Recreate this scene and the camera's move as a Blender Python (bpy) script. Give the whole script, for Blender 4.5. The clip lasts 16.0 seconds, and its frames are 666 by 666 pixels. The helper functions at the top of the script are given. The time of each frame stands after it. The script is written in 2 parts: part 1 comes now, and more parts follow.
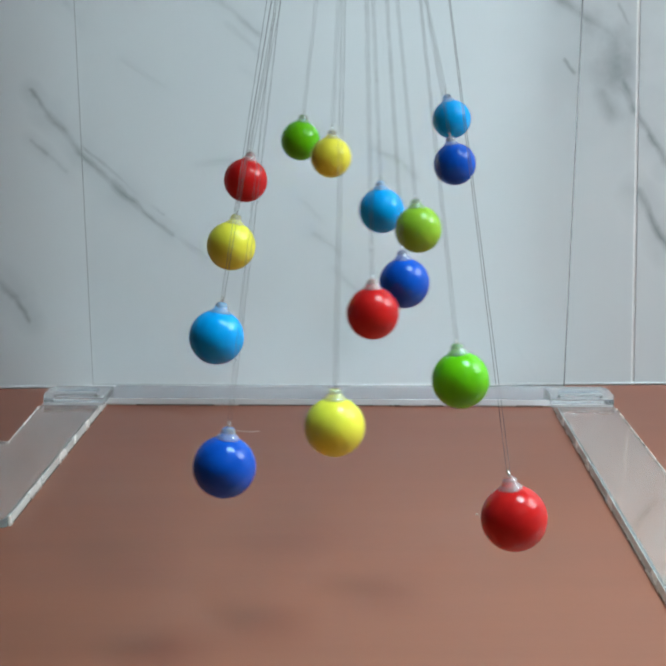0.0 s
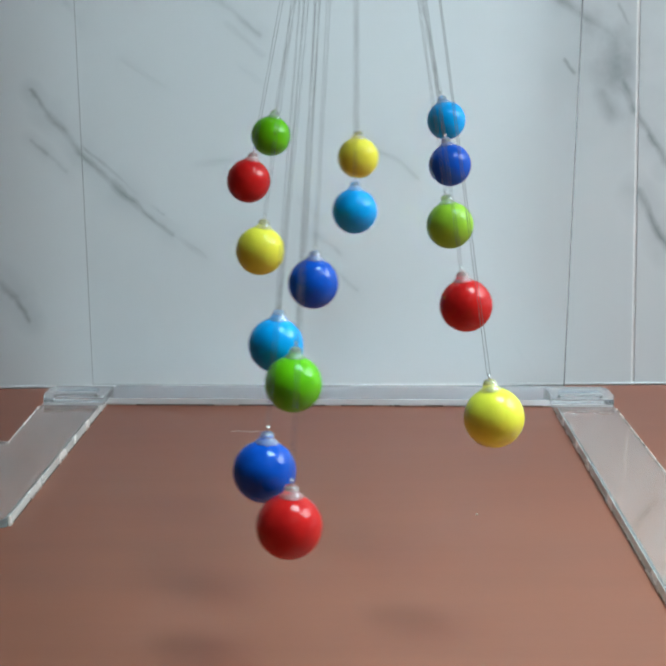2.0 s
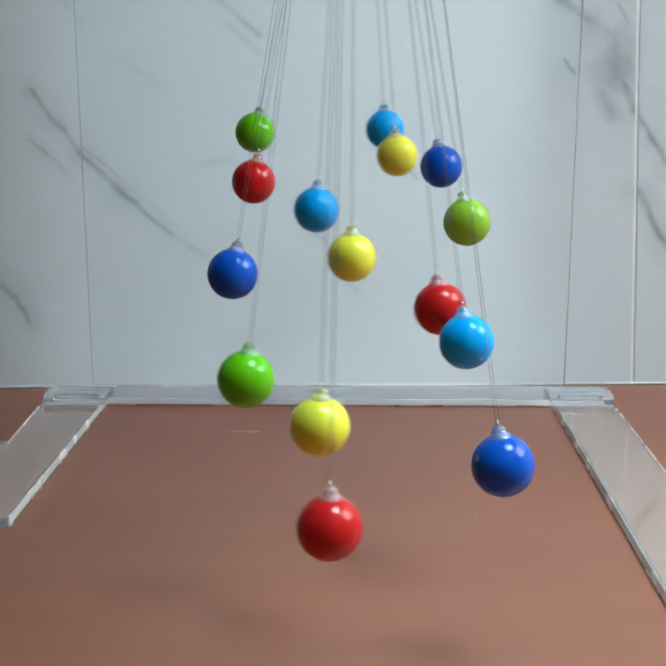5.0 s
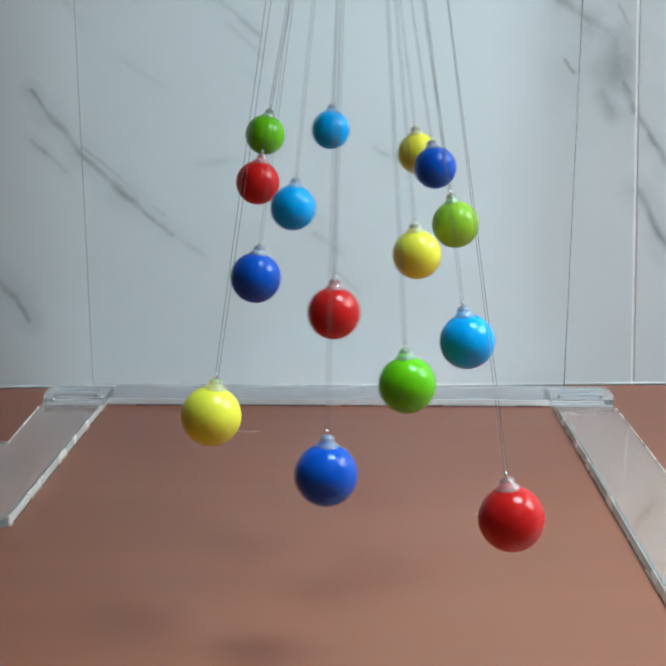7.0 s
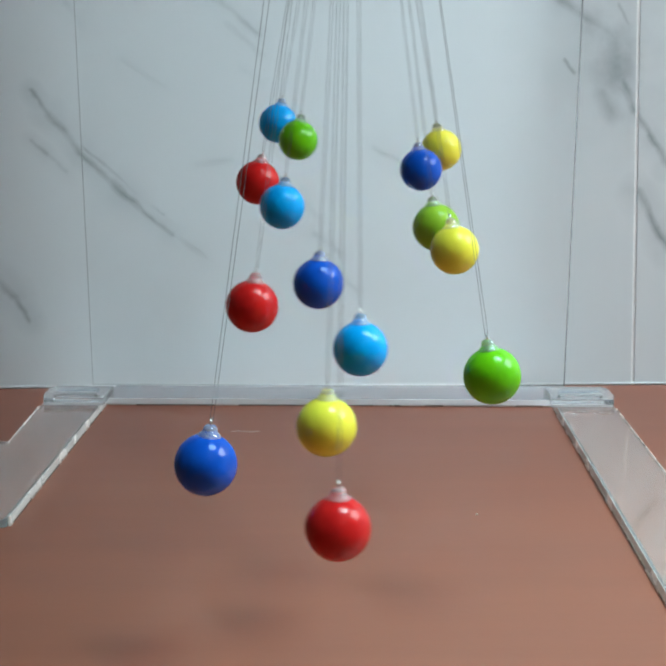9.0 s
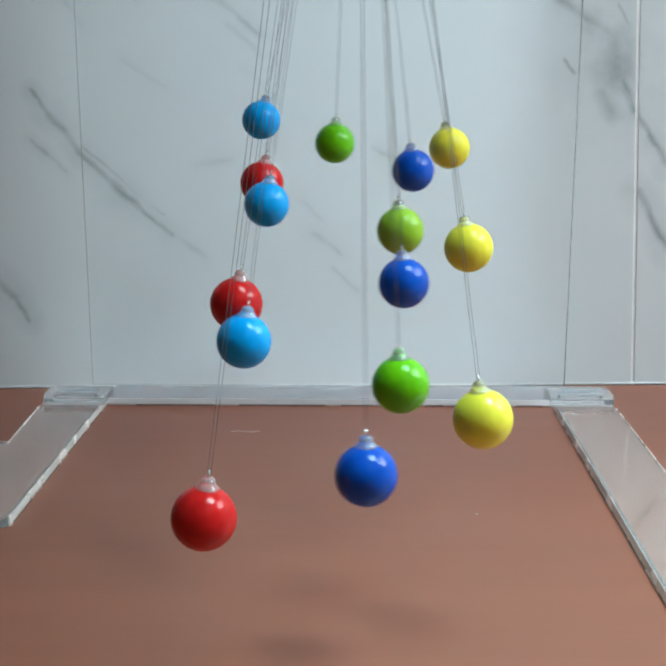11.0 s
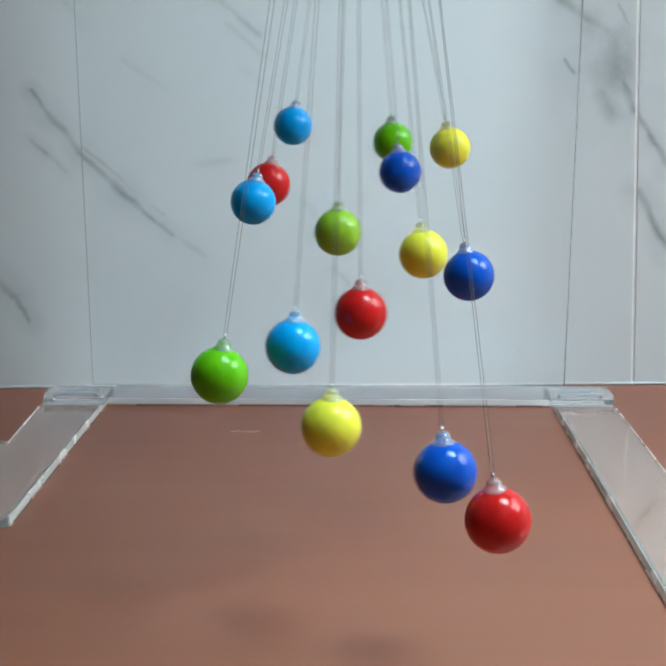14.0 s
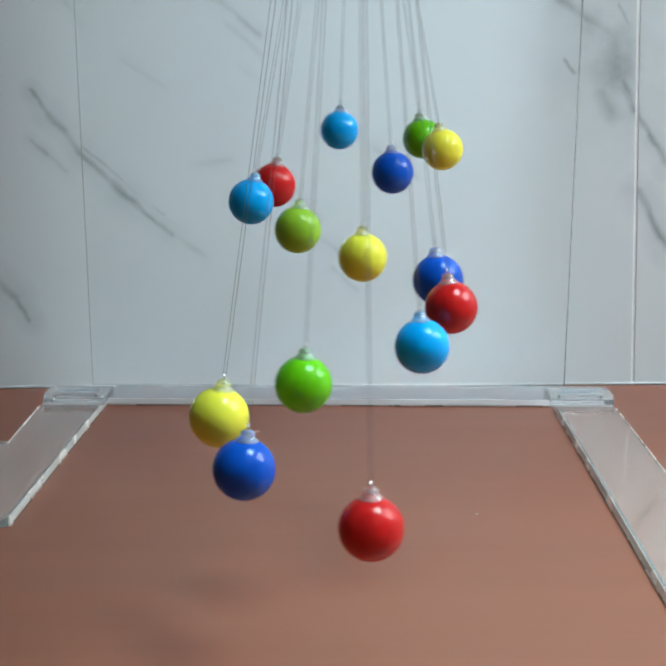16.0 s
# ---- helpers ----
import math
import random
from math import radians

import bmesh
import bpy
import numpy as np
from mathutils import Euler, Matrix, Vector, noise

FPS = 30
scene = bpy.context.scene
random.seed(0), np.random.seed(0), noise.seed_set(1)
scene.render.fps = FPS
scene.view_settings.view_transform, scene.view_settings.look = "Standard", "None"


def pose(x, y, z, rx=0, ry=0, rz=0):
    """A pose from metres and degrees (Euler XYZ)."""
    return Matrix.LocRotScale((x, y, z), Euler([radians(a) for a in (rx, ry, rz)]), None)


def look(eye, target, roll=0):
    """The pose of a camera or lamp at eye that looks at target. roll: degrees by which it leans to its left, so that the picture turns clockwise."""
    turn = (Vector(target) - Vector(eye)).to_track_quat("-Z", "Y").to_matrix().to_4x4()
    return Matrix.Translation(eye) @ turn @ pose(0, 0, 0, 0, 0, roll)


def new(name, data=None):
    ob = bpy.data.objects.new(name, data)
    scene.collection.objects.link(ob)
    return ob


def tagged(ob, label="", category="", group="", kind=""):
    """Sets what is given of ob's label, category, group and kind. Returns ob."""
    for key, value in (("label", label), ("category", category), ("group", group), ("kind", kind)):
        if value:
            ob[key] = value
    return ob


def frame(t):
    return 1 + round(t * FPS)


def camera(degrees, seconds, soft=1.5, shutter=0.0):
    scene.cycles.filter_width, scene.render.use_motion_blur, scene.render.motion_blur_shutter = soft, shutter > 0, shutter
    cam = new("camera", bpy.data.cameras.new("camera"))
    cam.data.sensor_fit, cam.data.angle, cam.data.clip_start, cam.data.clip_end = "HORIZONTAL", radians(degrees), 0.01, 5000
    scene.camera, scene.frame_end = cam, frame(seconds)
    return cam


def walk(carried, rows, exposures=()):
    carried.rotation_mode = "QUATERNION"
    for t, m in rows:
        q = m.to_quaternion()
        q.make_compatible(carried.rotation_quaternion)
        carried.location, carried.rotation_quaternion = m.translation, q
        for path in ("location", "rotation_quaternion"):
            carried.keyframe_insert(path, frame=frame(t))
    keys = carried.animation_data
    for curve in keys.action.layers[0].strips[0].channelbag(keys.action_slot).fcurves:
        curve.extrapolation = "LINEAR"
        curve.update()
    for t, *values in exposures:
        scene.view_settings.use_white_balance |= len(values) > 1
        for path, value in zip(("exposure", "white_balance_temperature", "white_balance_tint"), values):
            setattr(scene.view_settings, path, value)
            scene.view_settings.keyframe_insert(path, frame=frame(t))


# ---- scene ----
# Camera: stands still, slightly above the table top, looking along the row of pendulums.
TABLE = 0.75
EYE = (0.0, 0.0, TABLE + 0.1862)
HEAD, DOWN = radians(0.967), radians(11.653)
cam = camera(30.256, 16.0, soft=2.7, shutter=0.15)
AIM = (EYE[0] - math.sin(HEAD) * math.cos(DOWN), EYE[1] + math.cos(HEAD) * math.cos(DOWN), EYE[2] - math.sin(DOWN))
walk(cam, [(0.0, look(EYE, AIM)), (16.0, look(EYE, AIM))], exposures=[(0.0, 0.0), (16.0, 0.0)])

# ---- light: an added panel lamp and shaded spotlight over the table, and an added fill behind, all unseen, in a closed pale room ----
world = bpy.data.worlds.new("world")
scene.world = world
world.use_nodes = True
world.node_tree.nodes["Background"].inputs[0].default_value = (0.75, 0.85, 1.0, 1)
world.node_tree.nodes["Background"].inputs[1].default_value = 0.1
COOL = (0.785, 0.945, 1.01)

# Unseen panel added so that wall and table brighten towards the right.
LAMP, LAMP_WIDE, LAMP_DEEP = (1.00, 0.42, 1.50), 0.82, 0.54
lamp = new("added_panel_light", bpy.data.lights.new("added_panel_light", "AREA"))
lamp.data.shape, lamp.data.size, lamp.data.size_y = "RECTANGLE", LAMP_WIDE, LAMP_DEEP
lamp.data.energy, lamp.data.color = 20.0, COOL
lamp.matrix_world = look(LAMP, (LAMP[0], LAMP[1], 0))

# Unseen cool beam added to make the pale gloss patch at the table's lower right.
SPOT, SPOT_AIM = (0.30, 0.314, 1.45), (0.100, 0.330, 0.75)
spot = new("added_pool_beam", bpy.data.lights.new("added_pool_beam", "SPOT"))
spot.data.energy, spot.data.color, spot.data.shadow_soft_size = 62.0, (0.50, 0.94, 1.0), 0.24
spot.data.spot_size, spot.data.spot_blend = radians(31), 1.0
spot.matrix_world = look(SPOT, SPOT_AIM)
# Small disk placed where the balls' highlights point to a source.
bulb = new("spotlight_glow", bpy.data.lights.new("spotlight_glow", "AREA"))
bulb.data.shape, bulb.data.size = "DISK", 0.16
bulb.data.energy, bulb.data.color = 1.8, COOL
bulb.matrix_world = look(SPOT, (SPOT[0], SPOT[1] + 0.05, 0))

# Unseen fill added behind the camera to lift the room and its reflections.
room_light = new("added_room_fill", bpy.data.lights.new("added_room_fill", "AREA"))
room_light.data.shape, room_light.data.size, room_light.data.size_y = "RECTANGLE", 1.2, 2.2
room_light.data.energy, room_light.data.color = 6.0, (0.78, 0.94, 1.0)
room_light.matrix_world = look((1.0, -1.0, 2.48), (1.0, -1.0, 0))


# ---- materials ----
class Nodes:
    """A node material under construction."""

    def __init__(self, name):
        self.mat = bpy.data.materials.new(name)
        self.mat.use_nodes = True
        self.tree = self.mat.node_tree
        self.bsdf = self.tree.nodes["Principled BSDF"]

    def add(self, kind, **sockets):
        node = self.tree.nodes.new(kind)
        for key, value in sockets.items():
            self.put(node, key, value)
        return node

    def put(self, node, key, value):
        slot = node.inputs[int(key[1:])] if key[0] == "i" and key[1:].isdigit() else node.inputs[key.replace("_", " ")]
        if isinstance(value, bpy.types.NodeSocket):
            self.tree.links.new(value, slot)
        else:
            slot.default_value = value

    def set(self, **sockets):
        for key, value in sockets.items():
            self.put(self.bsdf, key, value)
        return self

    def math(self, op, a, b=0.0, c=0.0):
        node = self.add("ShaderNodeMath", i0=a, i1=b, i2=c)
        node.operation = op
        return node.outputs[0]

    def mix(self, fac, a, b):
        node = self.tree.nodes.new("ShaderNodeMix")
        node.data_type = "RGBA"
        for slot, value in ((0, fac), (6, a), (7, b)):
            if isinstance(value, bpy.types.NodeSocket):
                self.tree.links.new(value, node.inputs[slot])
            else:
                node.inputs[slot].default_value = value
        return node.outputs[2]

    def noise(self, scale, detail=4.0, stretch=(1, 1, 1), space="Object"):
        coords = self.add("ShaderNodeTexCoord").outputs[space]
        mapped = self.add("ShaderNodeMapping", Vector=coords, Scale=stretch).outputs[0]
        return self.add("ShaderNodeTexNoise", Vector=mapped, Scale=scale, Detail=detail).outputs[0]

    def ramp(self, value, lo, hi, a=0.0, b=1.0):
        node = self.add("ShaderNodeMapRange", Value=value, From_Min=lo, From_Max=hi, To_Min=a, To_Max=b)
        return node.outputs[0]

    def bump(self, height, strength, distance):
        return self.add("ShaderNodeBump", Height=height, Strength=strength, Distance=distance).outputs[0]


def painted(name, colour, deep):
    """Glossy lacquer on a ball, with slight mottling and fine orange-peel."""
    n = Nodes(name)
    tone = n.mix(n.ramp(n.noise(140, 3), 0.35, 0.7), (*colour, 1), (*deep, 1))
    n.set(Base_Color=tone, Roughness=n.ramp(n.noise(500, 2), 0.3, 0.7, 0.11, 0.17), IOR=1.5, Specular_IOR_Level=0.25)
    n.set(Normal=n.bump(n.noise(900, 2), 0.12, 0.0004))
    return n.mat


def acrylic(name, rough, tint=(0.97, 0.985, 0.985), clear=1.0, ior=1.49):
    n = Nodes(name)
    n.set(Base_Color=(*tint, 1), Transmission_Weight=clear, IOR=ior)
    n.set(Roughness=n.ramp(n.noise(60, 4), 0.3, 0.75, rough * 0.4, rough))
    return n.mat


def plain(name, colour, rough, scale=30, metal=0.0):
    n = Nodes(name)
    dark = tuple(c * 0.86 for c in colour)
    n.set(Base_Color=n.mix(n.ramp(n.noise(scale, 5), 0.3, 0.7), (*colour, 1), (*dark, 1)), Metallic=metal)
    n.set(Roughness=n.ramp(n.noise(scale * 3, 3), 0.3, 0.7, rough * 0.85, rough * 1.1))
    return n.mat


# Veins of the marble: start and end on the wall (along it and above the table), half width, strength.
VEINS = [
    (-0.1894, 0.1808, -0.1809, 0.1675, 0.0025, 0.74),
    (-0.1809, 0.1675, -0.1612, 0.1427, 0.0039, 0.72),
    (-0.1612, 0.1427, -0.1430, 0.1251, 0.0034, 0.72),
    (-0.1430, 0.1251, -0.1282, 0.1108, 0.0044, 0.79),
    (-0.1282, 0.1108, -0.1104, 0.0934, 0.0032, 0.74),
    (-0.1104, 0.0934, -0.0902, 0.0804, 0.0034, 0.26),
    (-0.1598, 0.1462, -0.1378, 0.1268, 0.0015, 0.50),
    (-0.1378, 0.1268, -0.1136, 0.1062, 0.0015, 0.34),
    (-0.1917, 0.1502, -0.1821, 0.1412, 0.0028, 0.55),
    (-0.1821, 0.1412, -0.1704, 0.1327, 0.0030, 0.30),
    (-0.1687, 0.2291, -0.1579, 0.2162, 0.0040, 0.30),
    (-0.1367, 0.1969, -0.1123, 0.1832, 0.0036, 0.22),
    (-0.0807, 0.2311, -0.0552, 0.2134, 0.0036, 0.40),
    (-0.0742, 0.2180, -0.0529, 0.1998, 0.0040, 0.22),
    (-0.0684, 0.1950, -0.0536, 0.1827, 0.0040, 0.12),
    (-0.2143, 0.0647, -0.2071, 0.0563, 0.0053, 0.86),
    (-0.2071, 0.0563, -0.1985, 0.0426, 0.0041, 0.74),
    (-0.0941, 0.1371, -0.0731, 0.1386, 0.0040, 0.22),
    (-0.0340, 0.1152, -0.0187, 0.1024, 0.0030, 0.20),
    (0.0118, 0.1467, 0.0271, 0.1379, 0.0036, 0.36),
    (0.0271, 0.1379, 0.0387, 0.1278, 0.0026, 0.30),
    (-0.0225, 0.0934, -0.0084, 0.0843, 0.0034, 0.36),
    (-0.0130, 0.0752, 0.0015, 0.0594, 0.0028, 0.34),
    (0.1219, 0.2314, 0.1339, 0.2247, 0.0063, 0.83),
    (0.1339, 0.2247, 0.1443, 0.2165, 0.0075, 0.75),
    (0.1443, 0.2165, 0.1533, 0.2063, 0.0093, 0.70),
    (0.1533, 0.2063, 0.1572, 0.1872, 0.0210, 0.78),
    (0.1553, 0.1950, 0.1589, 0.1837, 0.0075, 0.56),
    (0.1588, 0.1852, 0.1680, 0.1678, 0.0054, 0.95),
    (0.1680, 0.1678, 0.1777, 0.1533, 0.0038, 0.88),
    (0.1777, 0.1533, 0.1879, 0.1361, 0.0046, 0.90),
    (0.1400, 0.2170, 0.1527, 0.1852, 0.0225, 0.53),
    (0.1428, 0.1815, 0.1469, 0.1748, 0.0030, 0.36),
    (0.1480, 0.1765, 0.1549, 0.1658, 0.0135, 0.53),
    (0.1559, 0.1815, 0.1618, 0.1765, 0.0045, 0.62),
    (0.1244, 0.1975, 0.1305, 0.1896, 0.0024, 0.65),
    (0.1544, 0.2295, 0.1598, 0.2165, 0.0027, 0.53),
    (0.1728, 0.1193, 0.1792, 0.1057, 0.0052, 0.78),
    (0.1792, 0.1057, 0.1926, 0.0836, 0.0050, 0.82),
    (0.1624, 0.1950, 0.1692, 0.1852, 0.0022, 0.28),
]


def marble(name):
    n = Nodes(name)
    coords = n.add("ShaderNodeTexCoord").outputs["Object"]
    warp = n.add("ShaderNodeTexNoise", Vector=coords, Scale=22.0, Detail=5.0, Roughness=0.6).outputs["Color"]
    moved = n.add("ShaderNodeVectorMath", i0=warp, i1=(0.5, 0.5, 0.5))
    moved.operation = "SUBTRACT"
    scaled = n.add("ShaderNodeVectorMath", i0=moved.outputs[0])
    scaled.operation = "SCALE"
    scaled.inputs[3].default_value = 0.012
    bent = n.add("ShaderNodeVectorMath", i0=coords, i1=scaled.outputs[0])
    bent.operation = "ADD"
    xyz = n.add("ShaderNodeSeparateXYZ", i0=bent.outputs[0])
    x, z = xyz.outputs[0], xyz.outputs[2]
    patchy = n.ramp(n.noise(45, 5), 0.36, 0.62, 0.45, 1.0)
    total = None
    for x0, z0, x1, z1, half, strength in VEINS:
        size = math.hypot(x1 - x0, z1 - z0)
        ux, uz = (x1 - x0) / size, (z1 - z0) / size
        dx, dz = n.math("SUBTRACT", x, x0), n.math("SUBTRACT", z, z0)
        along = n.math("ADD", n.math("MULTIPLY", dx, ux), n.math("MULTIPLY", dz, uz))
        over = n.math("SUBTRACT", along, n.math("MINIMUM", n.math("MAXIMUM", along, 0.0), size))
        across = n.math("SUBTRACT", n.math("MULTIPLY", dx, uz), n.math("MULTIPLY", dz, ux))
        away = n.math("SQRT", n.math("ADD", n.math("MULTIPLY", over, over), n.math("MULTIPLY", across, across)))
        core = n.ramp(away, half, 0.0, 0.0, strength)
        halo = n.ramp(away, half * 3.2, half * 0.6, 0.0, strength * 0.3)
        value = n.math("MAXIMUM", core, halo)
        total = value if total is None else n.math("MAXIMUM", total, value)
    cloud = n.ramp(n.noise(5, 4), 0.42, 0.72, 0.0, 0.05)
    shade = n.math("MAXIMUM", n.math("MULTIPLY", total, patchy), cloud)
    n.set(Base_Color=n.mix(shade, (0.70, 0.735, 0.75, 1), (0.19, 0.225, 0.24, 1)))
    n.set(Roughness=n.ramp(n.noise(14, 4), 0.3, 0.7, 0.29, 0.39), Specular_IOR_Level=0.4)
    return n.mat


def tabletop(name):
    n = Nodes(name)
    grain = n.noise(9, 6, (0.5, 6, 1))
    stain = n.noise(6, 4)
    base = n.mix(n.ramp(grain, 0.3, 0.7), (0.258, 0.079, 0.041, 1), (0.230, 0.069, 0.036, 1))
    base = n.mix(n.ramp(stain, 0.4, 0.7, 0.0, 0.35), base, (0.278, 0.074, 0.039, 1))
    n.set(Base_Color=base, Roughness=n.ramp(stain, 0.3, 0.7, 0.38, 0.46), Specular_IOR_Level=0.65)
    n.set(Normal=n.bump(n.noise(260, 3), 0.06, 0.0005))
    return n.mat


RED = painted("red_lacquer", (0.61, 0.014, 0.012), (0.51, 0.010, 0.010))
BLUE = painted("blue_lacquer", (0.005, 0.084, 0.50), (0.004, 0.068, 0.42))
YELLOW = painted("yellow_lacquer", (0.86, 0.75, 0.06), (0.80, 0.68, 0.055))
GREEN = painted("green_lacquer", (0.14, 0.50, 0.006), (0.11, 0.43, 0.006))
LEAF = painted("yellow_green_lacquer", (0.31, 0.52, 0.03), (0.26, 0.46, 0.03))
CYAN = painted("light_blue_lacquer", (0.001, 0.37, 0.84), (0.001, 0.31, 0.75))
CLEAR = acrylic("clear_acrylic", 0.05)
FROSTED = acrylic("scuffed_acrylic", 0.22, (0.84, 0.86, 0.86), 0.94)
RIM = acrylic("pale_sawn_edge", 0.4, (0.80, 0.75, 0.71), 0.42)
GREYED = acrylic("grey_sawn_edge", 0.35, (0.55, 0.51, 0.49), 0.3)
SHADY = acrylic("dark_contact_shade", 0.4, (0.36, 0.28, 0.24), 0.5)
GLOSSY = acrylic("glossy_strip_acrylic", 0.07, (0.74, 0.77, 0.77), 0.93)
PANEL = acrylic("thin_panel_acrylic", 0.04, (0.985, 0.99, 0.99), 1.0, 1.25)
EDGE = acrylic("shade_tinted_edge", 0.2, (0.36, 0.40, 0.41), 0.7)
BLOCK = acrylic("block_acrylic", 0.1, (0.90, 0.93, 0.95), 0.93)
MILKY = acrylic("milky_acrylic", 0.22, (0.70, 0.78, 0.84), 0.90)
CAP = acrylic("milky_cap_plastic", 0.25, (0.95, 0.93, 0.93), 0.80)
LINE = acrylic("grey_nylon_line", 0.3, (0.27, 0.30, 0.32), 0.55)
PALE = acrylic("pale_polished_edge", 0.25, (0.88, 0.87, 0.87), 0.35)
WIRE = plain("bright_wire", (0.7, 0.69, 0.66), 0.25, 200, 1.0)
STEEL = plain("dull_screw_metal", (0.32, 0.32, 0.31), 0.4, 200, 1.0)
CRUMB = plain("pale_fluff", (0.75, 0.66, 0.58), 0.7, 300)
MARBLE = marble("veined_marble")
DARK = plain("brown_bounce_absorber", (0.10, 0.065, 0.045), 0.5, 6)
GROUT = plain("white_grout", (0.97, 0.97, 0.97), 0.8, 90)
TABLETOP = tabletop("brown_tabletop")
PAINT = plain("pale_wall_paint", (0.70, 0.72, 0.73), 0.85, 3)
FLOORING = plain("grey_floor", (0.35, 0.33, 0.31), 0.5, 4)


# ---- mesh helpers ----
def part(name, bm, material, parent=None, label=""):
    mesh = bpy.data.meshes.new(name)
    bm.to_mesh(mesh)
    bm.free()
    mesh.materials.append(material)
    ob = new(name, mesh)
    ob.parent = parent
    return tagged(ob, label)


def slab(lo, hi, bevel=0.0):
    bm = bmesh.new()
    bmesh.ops.create_cube(bm, size=1.0)
    for v in bm.verts:
        v.co = [(a + b) / 2 + c * (b - a) for a, b, c in zip(lo, hi, v.co)]
    if bevel:
        bmesh.ops.bevel(bm, geom=bm.edges[:], offset=bevel, segments=2, affect="EDGES", profile=0.6)
    return bm


def sheet(outline, z0, z1, bevel=0.0008):
    """A flat sheet cut to an outline, with eased edges."""
    bm = bmesh.new()
    face = bm.faces.new([bm.verts.new((x, y, z0)) for x, y in outline])
    lift = bmesh.ops.extrude_face_region(bm, geom=[face])
    for v in lift["geom"]:
        if isinstance(v, bmesh.types.BMVert):
            v.co.z = z1
    bmesh.ops.recalc_face_normals(bm, faces=bm.faces[:])
    rim = [e for e in bm.edges if all(abs(v.co.z - z1) < 1e-7 for v in e.verts)]
    bmesh.ops.bevel(bm, geom=rim, offset=bevel, segments=2, affect="EDGES", profile=0.6)
    return bm


def rounded(points, radius, steps=6):
    """An outline with its corners rounded."""
    out = []
    for i, p in enumerate(points):
        p, a, b = Vector(p), Vector(points[i - 1]), Vector(points[(i + 1) % len(points)])
        start, end = p + (a - p).normalized() * radius, p + (b - p).normalized() * radius
        for k in range(steps + 1):
            s = k / steps
            out.append(tuple((1 - s) ** 2 * start + 2 * s * (1 - s) * p + s * s * end))
    return out


def lathe(profile, segments=24):
    bm = bmesh.new()
    rings = []
    for r, z in profile:
        if r < 1e-7:
            rings.append([bm.verts.new((0, 0, z))])
        else:
            rings.append([bm.verts.new((r * math.cos(2 * math.pi * k / segments), r * math.sin(2 * math.pi * k / segments), z)) for k in range(segments)])
    for a, b in zip(rings, rings[1:]):
        for k in range(segments):
            m = (k + 1) % segments
            loop = [a[k % len(a)], a[m % len(a)], b[m % len(b)], b[k % len(b)]]
            loop = list(dict.fromkeys(loop))
            if len(loop) > 2:
                bm.faces.new(loop)
    bmesh.ops.recalc_face_normals(bm, faces=bm.faces[:])
    for f in bm.faces:
        f.smooth = True
    return bm


def tube(a, b, radius, sides=8):
    a, b = Vector(a), Vector(b)
    turn = (b - a).to_track_quat("Z", "Y").to_matrix()
    bm = bmesh.new()
    ends = [[bm.verts.new(p + turn @ Vector((radius * math.cos(2 * math.pi * k / sides), radius * math.sin(2 * math.pi * k / sides), 0))) for k in range(sides)] for p in (a, b)]
    for k in range(sides):
        f = bm.faces.new((ends[0][k], ends[0][(k + 1) % sides], ends[1][(k + 1) % sides], ends[1][k]))
        f.smooth = True
    bm.faces.new(ends[0][::-1])
    bm.faces.new(ends[1])
    return bm


def ring(radius, wire, centre, segments=20, sides=8):
    """A wire ring standing upright, its axis along x."""
    bm = bmesh.new()
    rows = []
    for i in range(segments):
        a = 2 * math.pi * i / segments
        rows.append([bm.verts.new((centre[0] + wire * math.sin(2 * math.pi * k / sides),
                                   centre[1] + (radius + wire * math.cos(2 * math.pi * k / sides)) * math.cos(a),
                                   centre[2] + (radius + wire * math.cos(2 * math.pi * k / sides)) * math.sin(a))) for k in range(sides)])
    for i in range(segments):
        for k in range(sides):
            f = bm.faces.new((rows[i][k], rows[i][(k + 1) % sides], rows[(i + 1) % segments][(k + 1) % sides], rows[(i + 1) % segments][k]))
            f.smooth = True
    bmesh.ops.recalc_face_normals(bm, faces=bm.faces[:])
    return bm


# ---- the room ----
WALL_AT, WALL_TURN = 0.742, 2.31
wall = tagged(part("wall_north", slab((-1.87, 0.0006, -0.75), (1.87, 0.14, 1.75)), GROUT), "wall clad in pale veined marble slabs", "wall", kind="structure")
wall.matrix_world = pose(0, WALL_AT, TABLE, 0, 0, WALL_TURN)
JOINT, TILE, SKEW = 0.1744, 0.74, -0.033
for k in range(-2, 3):
    x0 = JOINT + (k - 1) * TILE
    bm = slab((x0 + 0.0010, 0.0, -0.7), (x0 + TILE - 0.0010, 0.0125, 1.74), 0.0002)
    for v in bm.verts:
        v.co.x += SKEW * v.co.z
    part("tile", bm, MARBLE, wall)

tagged(part("floor", slab((-2, -3.8, -0.1), (2, 0.9, 0)), FLOORING), "grey room floor", "floor", kind="structure")
tagged(part("ceiling", slab((-2, -3.8, 2.5), (2, 0.9, 2.6)), PAINT), "white ceiling", "ceiling", kind="structure")
# Unseen west wall, made dark and set close to cut the light on the left.
tagged(part("wall_west", slab((-0.95, -3.8, 0), (-0.80, 0.66, 2.5)), DARK), "unseen dark wall set close to darken the left side", "wall", kind="structure")
tagged(part("wall_east", slab((1.85, -3.8, 0), (2, 0.9, 2.5)), PAINT), "pale painted wall", "wall", kind="structure")
tagged(part("wall_south", slab((-1.85, -3.8, 0), (1.85, -3.65, 2.5)), PAINT), "pale painted wall", "wall", kind="structure")


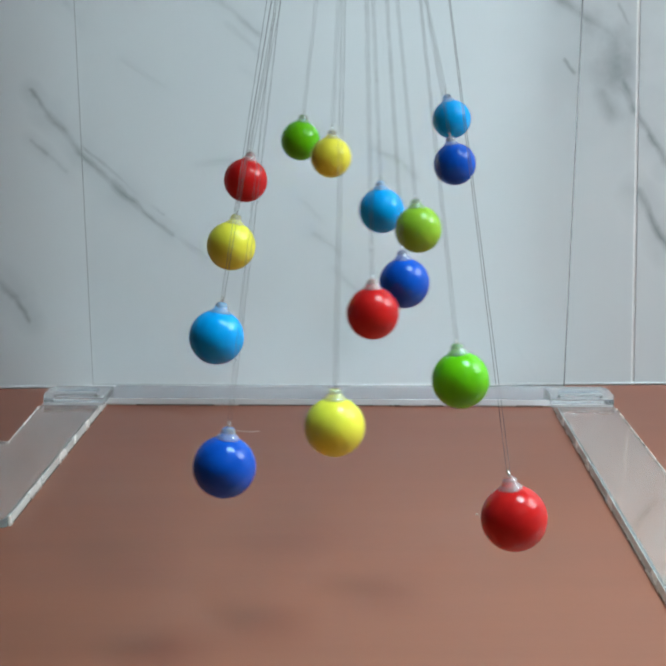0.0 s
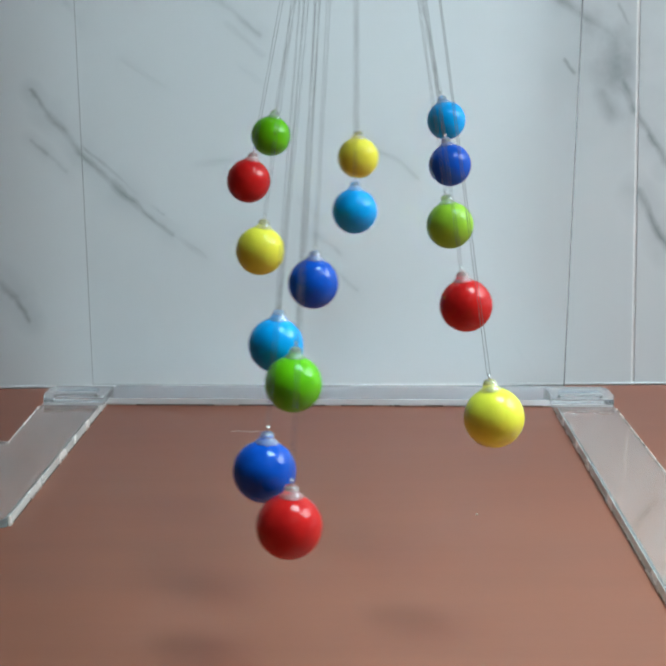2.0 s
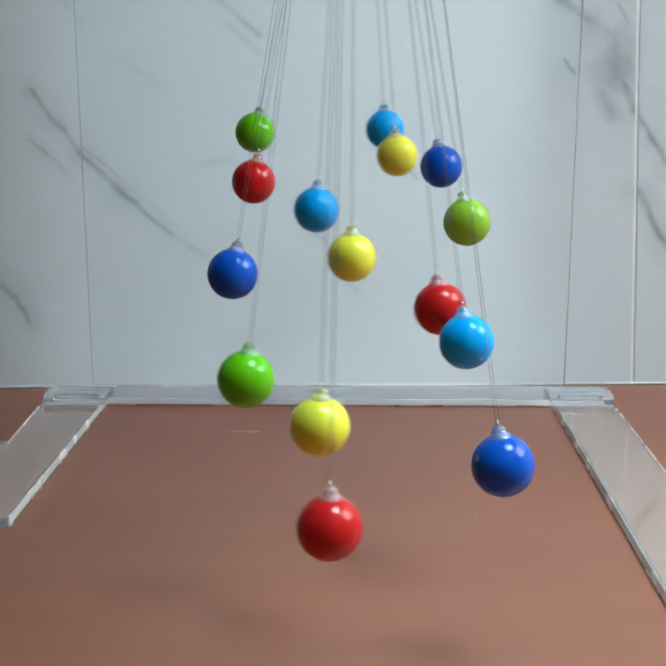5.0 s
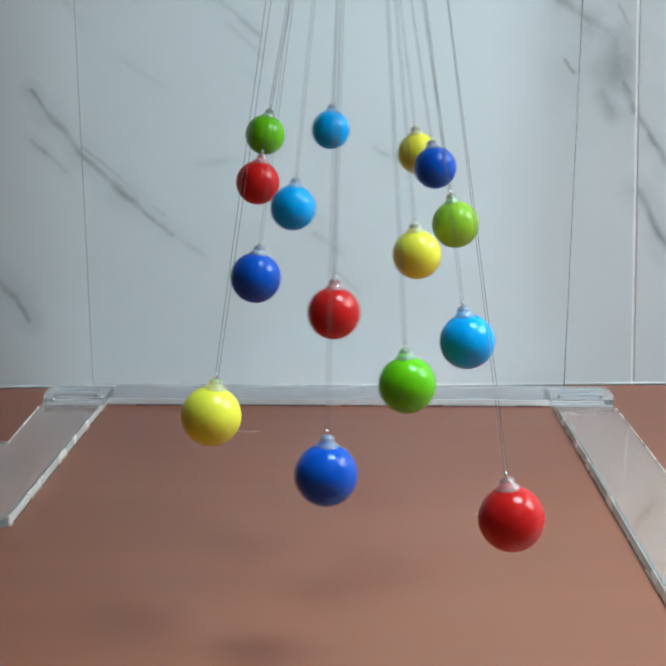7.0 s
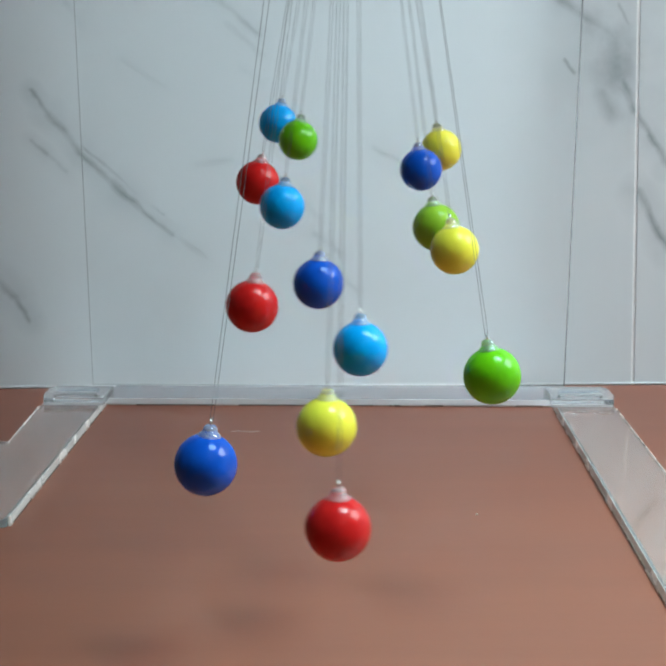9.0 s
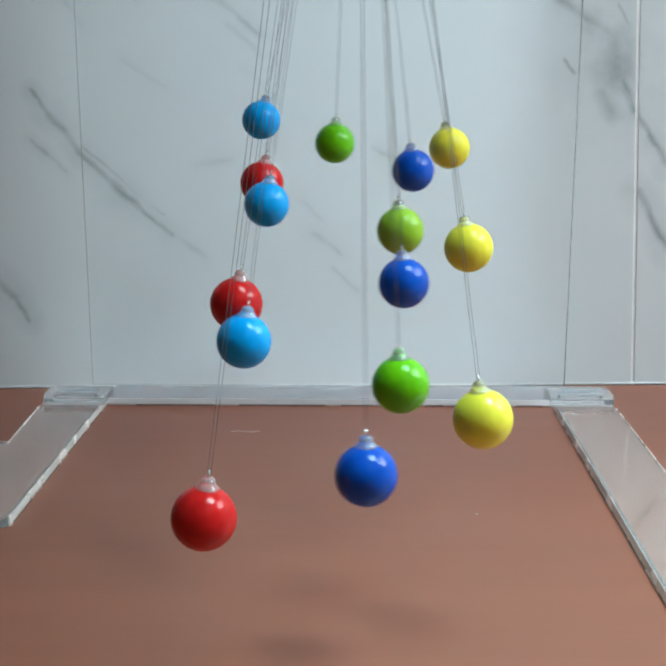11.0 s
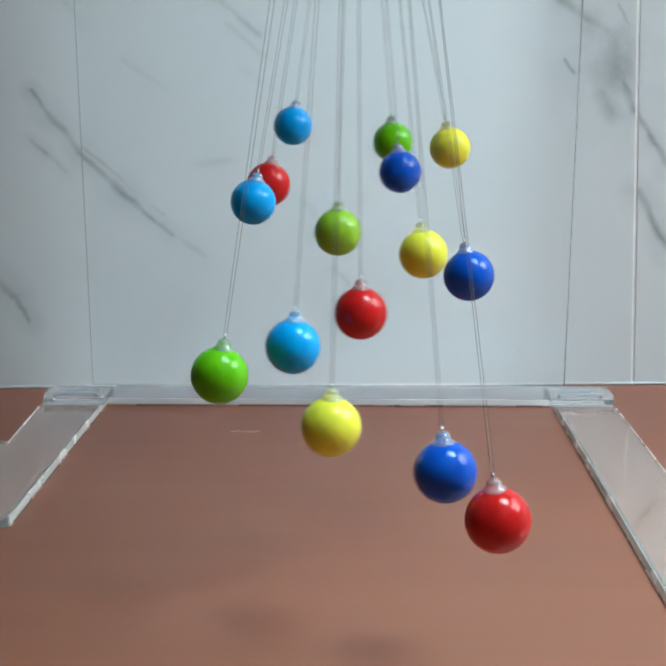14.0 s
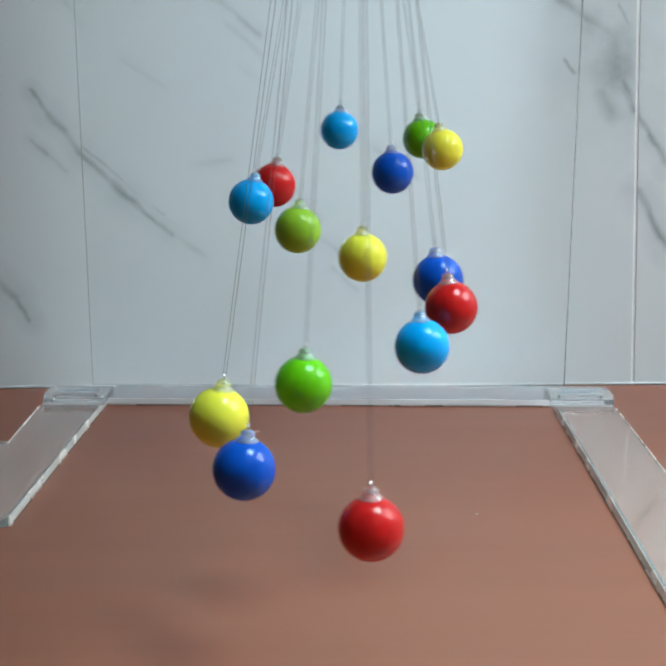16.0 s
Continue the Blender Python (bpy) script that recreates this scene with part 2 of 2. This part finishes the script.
def build_table():
    table = tagged(new("table"), "reddish brown wooden table pushed against the marble wall", "table")
    table.matrix_world = pose(0, WALL_AT, 0, 0, 0, WALL_TURN)
    part("tabletop", slab((-0.75, -1.0, TABLE - 0.03), (0.75, -0.0025, TABLE), 0.0006), TABLETOP, table)
    for x in (-0.68, 0.63):
        for y in (-0.95, -0.1):
            part("leg", slab((x, y, 0), (x + 0.05, y + 0.05, TABLE - 0.0302), 0.003), TABLETOP, table)
    return table


build_table()
bead = tagged(part("trim", slab((-0.75, -0.0007, 0.0001), (0.75, -0.0001, 0.0008), 0.0001), GROUT), "thin white sealant line where the wall meets the table", "sealant", kind="structure")
bead.matrix_world = pose(0, WALL_AT, TABLE, 0, 0, WALL_TURN)


# Housing for the added panel light; it stays out of view.
def build_lamp():
    x, y, z = LAMP
    wide, deep = LAMP_WIDE / 2, LAMP_DEEP / 2
    hung = tagged(new("added_panel_lamp"), "unseen wide white panel lamp added to brighten the right side, on two cords", "lamp")
    hung.matrix_world = pose(x, y, z)
    part("housing", slab((-wide, -deep, 0.004), (wide, deep, 0.03), 0.004), PAINT, hung)
    for side in (-0.35, 0.35):
        part("cord", tube((side, 0, 0.03), (side, 0, 2.5 - z), 0.003), PAINT, hung)


# Unseen dome added around the beam, wide enough for its soft source.
def build_added_spotlight():
    x, y, z = SPOT
    hung = tagged(new("spotlight"), "unseen white dome lamp added for the bright patch on the table, on a cord", "lamp")
    hung.matrix_world = pose(x, y, z)
    part("shade", lathe([(0.253, 0.00), (0.255, 0.00), (0.252, 0.06), (0.225, 0.15), (0.16, 0.215), (0.08, 0.245), (0.02, 0.255), (0, 0.255), (0, 0.252), (0.08, 0.242), (0.158, 0.212), (0.222, 0.148), (0.250, 0.059), (0.253, 0.00)], 40), PAINT, hung)
    part("cord", tube((0, 0, 0.255), (0, 0, 2.5 - z), 0.003), PAINT, hung)


build_lamp()
build_added_spotlight()

# ---- the stand of clear acrylic ----
PIVOT = EYE[2] + 0.1997
THICK = 0.004


def build_stand():
    stand = tagged(new("pendulum_stand"), "clear acrylic stand with flat base strips on the brown table", "stand")
    stand.matrix_world = pose(0, 0, TABLE + 0.00008)
    pieces = []
    back = [(-0.1446, 0.6935), (0.1160, 0.694), (0.1160, 0.7275), (-0.1440, 0.7240)]
    pieces.append(part("back_strip", sheet(back, 0, THICK), MILKY, stand, "glossy clear base strip with bright edges"))
    foot = rounded([(-0.1447, 0.7235), (-0.1467, 0.4912), (-0.40, 0.4912), (-0.40, 0.6045), (-0.1766, 0.6045), (-0.1786, 0.7150)], 0.003)
    left = part("side_strip", sheet(foot, 0, THICK), FROSTED, stand, "L-shaped flat clear side strip")
    long_strip = rounded([(0.1166, 0.7265), (0.1133, 0.30), (0.1456, 0.30), (0.1487, 0.7180)], 0.002)
    right = part("side_strip", sheet(long_strip, 0, THICK), GLOSSY, stand, "straight glossy clear side strip")
    pieces += [left, right]
    for strip, edge, band in ((left, RIM, [(-0.1445, 0.6920), (-0.1463, 0.4940), (-0.1456, 0.4935), (-0.1438, 0.6920)]),
                        (left, RIM, [(-0.1500, 0.4911), (-0.40, 0.4911), (-0.40, 0.4903), (-0.1495, 0.4903)]),
                        (left, RIM, [(-0.1770, 0.6045), (-0.1766, 0.6045), (-0.1786, 0.6755), (-0.1790, 0.6755)]),
                        (left, RIM, [(-0.40, 0.6047), (-0.1775, 0.6047), (-0.1775, 0.6052), (-0.40, 0.6052)]),
                        (right, RIM, [(0.1461, 0.30), (0.1465, 0.30), (0.1492, 0.6765), (0.1488, 0.6765)]),
                        (pieces[0], PALE, [(-0.1446, 0.6926), (0.1152, 0.6931), (0.1152, 0.6939), (-0.1446, 0.6934)]),
                        # The low SHADY bands draw the dark contact shade at the strips' feet.
                        (pieces[0], SHADY, [(-0.1442, 0.6919), (0.1146, 0.6924), (0.1146, 0.6928), (-0.1442, 0.6923)]),
                        (left, SHADY, [(-0.1436, 0.6900), (-0.1454, 0.4940), (-0.1451, 0.4940), (-0.1433, 0.6900)]),
                        (right, GREYED, [(0.1159, 0.6920), (0.1155, 0.6920), (0.1125, 0.30), (0.1129, 0.30)]),
                        (right, SHADY, [(0.1152, 0.6920), (0.1149, 0.6920), (0.1119, 0.30), (0.1122, 0.30)])):
        sawn = part("edge_or_shade_band", sheet(band, 0, 0.0008 if edge is SHADY else THICK, 0.00015), edge, strip, "thin dark band drawn as contact shade" if edge is SHADY else "pale sawn acrylic edge")
        if edge is not SHADY:
            pieces.append(sawn)
    for x_in, x_out, deep in ((-0.1420, -0.1764, 0.0), (0.1128, 0.1475, 0.003)):
        out = 1 if x_out > 0 else -1
        front, rear = 0.6765 + deep / 3, 0.7060 + deep
        outline = [(x_in, front), (x_out, front), (x_out + out * 0.0024, front + 0.010), (x_out + out * 0.0022, rear - 0.006), (x_out - out * 0.001, rear), (x_in, rear)]
        block = part("corner_block", sheet(outline[::out], THICK + 0.0002, 0.0082), BLOCK, stand, "clear corner block with bright edges")
        layer = [(x_in + out * 0.006, front + 0.010), (x_out - out * 0.005, front + 0.010), (x_out - out * 0.005, front + 0.019), (x_in + out * 0.006, front + 0.019)]
        pieces.append(block)
        lip = [(x_in, front - 0.0006), (x_out - out * 0.0004, front - 0.0006), (x_out - out * 0.0004, front - 0.0001), (x_in, front - 0.0001)]
        part("front_edge", sheet(lip[::out], THICK + 0.0002, 0.0056, 0.0001), PALE, block, "bright polished front edge")
        pieces.append(part("tab", sheet(layer[::out], 0.0084, 0.0096), MILKY, block))
        ridge = [(layer[0][0], front + 0.0094), (layer[1][0], front + 0.0094), (layer[1][0], front + 0.0098), (layer[0][0], front + 0.0098)]
        part("tab_edge", sheet(ridge[::out], 0.0084, 0.0096, 0.0001), PALE, block, "bright polished tab edge")
        for x in (x_in + out * 0.005, x_out - out * 0.006):
            screw = lathe([(0, 0.0094), (0.0009, 0.0093), (0.0013, 0.0088), (0.0013, 0.0083), (0, 0.0083)], 14)
            bmesh.ops.translate(screw, vec=(x, front + 0.005, 0), verts=screw.verts[:])
            part("screw", screw, STEEL, block, "small dull metal screw")
    top = PIVOT - TABLE
    panel = sheet([(-0.1535, 0.0), (0.1232, 0.0), (0.1232 + 0.0097 * top, top + 0.02), (-0.1535 - 0.0097 * top, top + 0.02)], -0.0015, 0.0015, 0.0003)
    panel = part("back_panel", panel, PANEL, stand, "tall clear upright acrylic panel")
    panel.matrix_local = pose(0, 0.7035, 0.0096, 90, 0, 0)
    pieces.append(panel)
    # Only the right edge is tinted dark, for the different light it gets.
    x = 0.1233
    rim = [(x, 0.0), (x + 0.0004, 0.0), (x + 0.0004 + 0.0097 * top, top + 0.02), (x + 0.0097 * top, top + 0.02)]
    pieces.append(part("darkened_edge", sheet(rim, -0.0017, 0.0017, 0.0002), EDGE, panel, "right panel edge tinted dark for its shade"))
    pieces.append(part("cross_beam", slab((-0.172, 0.696, top + 0.0255), (0.141, 0.729, top + 0.0305), 0.0006), CLEAR, stand))
    pieces.append(part("top_rail", slab((-0.012, 0.30, top + 0.001), (0.012, 0.728, top + 0.025), 0.0006), CLEAR, stand))
    for ob in pieces:
        ob.visible_shadow = False
    return stand


build_stand()

# ---- the pendulums ----
BALL = 0.01015
# Swings a second, reach in metres and phase in degrees at the start, from the camera's end to the wall's end.
SWINGS = [
    (0.86330, 0.05025, -14.4),
    (0.87616, 0.05005, -145.9),
    (0.88972, 0.04983, 96.3),
    (0.90228, 0.05152, -43.9),
    (0.91524, 0.05045, -174.2),
    (0.92970, 0.05018, 80.7),
    (0.94206, 0.05020, -67.1),
    (0.95552, 0.05111, 172.2),
    (0.96938, 0.05013, 55.5),
    (0.98234, 0.05085, -76.7),
    (0.99570, 0.05067, 170.1),
    (1.00856, 0.05098, 18.3),
    (1.02202, 0.05240, -103.4),
    (1.03448, 0.05234, 120.6),
    (1.04784, 0.05261, -13.5),
]
FIRST, GAP = 0.3545, 0.0217
COLOURS = [(RED, "red"), (BLUE, "dark blue"), (YELLOW, "yellow"), (GREEN, "green"), (CYAN, "light blue"),
           (RED, "red"), (BLUE, "dark blue"), (YELLOW, "yellow"), (LEAF, "yellow-green"), (CYAN, "light blue"),
           (RED, "red"), (BLUE, "dark blue"), (YELLOW, "yellow"), (GREEN, "green"), (CYAN, "light blue")]
DECAY = 0.0065
# The film's clock runs a few milliseconds fast or slow: seconds, and milliseconds ahead.
CLOCK = [(0, 2.4), (1.5, 0.8), (2.5, -1.3), (3.5, -2.7), (6.5, -4.5), (7.0, -7.5), (7.3, 0), (7.5, 4.5), (7.7, 1.5), (8.0, 6.5), (9.0, 6.0),
         (11.5, 2.9), (12.5, 1.0), (13.5, 1.2), (14.5, -0.2), (15.0, -0.8), (16.0, -3.7)]


def swing_length(rate):
    return 9.81 / (2 * math.pi * rate) ** 2


def build_pendulum(index):
    material, colour = COLOURS[index]
    length = swing_length(SWINGS[index][0])
    thing = tagged(new("pendulum"), f"glossy {colour} ball swinging on two thin grey strings", "pendulum", "row of pendulums")
    thing.matrix_world = pose(0, FIRST + GAP * index, PIVOT)
    arc = [(BALL * math.sin(math.pi * k / 28), -length + BALL * math.cos(math.pi * k / 28)) for k in range(29)]
    part("ball", lathe(arc, 48), material, thing, f"glossy {colour} lacquered ball")
    top = -length + BALL
    cap = part("cap", lathe([(0, top - 0.0016), (0.0036, top - 0.0016), (0.0037, top - 0.0006), (0.0033, top + 0.0001), (0.0025, top + 0.0005), (0.0022, top + 0.0021), (0.0016, top + 0.0029), (0, top + 0.0031)], 24), CAP, thing, "small pale plastic cap")
    part("eyelet", ring(0.0011, 0.0003, (0, 0, top + 0.0038)), WIRE, cap, "bright wire eyelet")
    for side in (-1, 1):
        part("string", tube((side * 0.0005, 0, top + 0.0042), (side * 0.0005, side * 0.0090, 0.0), 0.000085), LINE, thing, "thin grey string")
    return thing


PENDULUMS = [build_pendulum(k) for k in range(len(SWINGS))]


# ---- small things on the table ----
def build_thread():
    bm = bmesh.new()
    rows = []
    for k in range(25):
        u = k / 24
        x, y = 0.0155 * (u - 0.5), 0.0012 * math.sin(u * 7.5) + 0.0008 * math.sin(u * 3)
        rows.append([bm.verts.new((x, y + 0.00016 * math.cos(a), 0.00016 + 0.00016 * math.sin(a))) for a in (0, 1.57, 3.14, 4.71)])
    for a, b in zip(rows, rows[1:]):
        for k in range(4):
            bm.faces.new((a[k], a[(k + 1) % 4], b[(k + 1) % 4], b[k]))
    bm.faces.new(rows[0])
    bm.faces.new(rows[-1][::-1])
    bmesh.ops.recalc_face_normals(bm, faces=bm.faces[:])
    thread = tagged(part("thread", bm, CRUMB), "short pale thread lying on the brown table", "thread")
    thread.matrix_world = pose(-0.0578, 0.638, TABLE, 0, 0, 3)
    crumb = bmesh.new()
    bmesh.ops.create_icosphere(crumb, subdivisions=2, radius=0.0005)
    for v in crumb.verts:
        v.co *= 0.8 + 0.4 * noise.noise(v.co * 3000)
        v.co.x *= 1.5
    crumb = tagged(part("crumb", crumb, CRUMB), "tiny pale crumb on the brown table", "crumb")
    crumb.matrix_world = pose(0.0542, 0.5112, TABLE + 0.0003)


build_thread()


# ---- what moves ----
def motions():
    for index, thing in enumerate(PENDULUMS):
        rate, reach, phase = SWINGS[index]
        length = swing_length(rate)
        rows = []
        for step in range(161):
            t = step / 10
            now = t + float(np.interp(t, [c[0] for c in CLOCK], [c[1] for c in CLOCK])) / 1000
            x = reach * math.exp(-DECAY * now) * math.cos(2 * math.pi * rate * now + radians(phase))
            rows.append((t, pose(0, FIRST + GAP * index, PIVOT, 0, -math.degrees(math.asin(x / length)), 0)))
        walk(thing, rows)


motions()
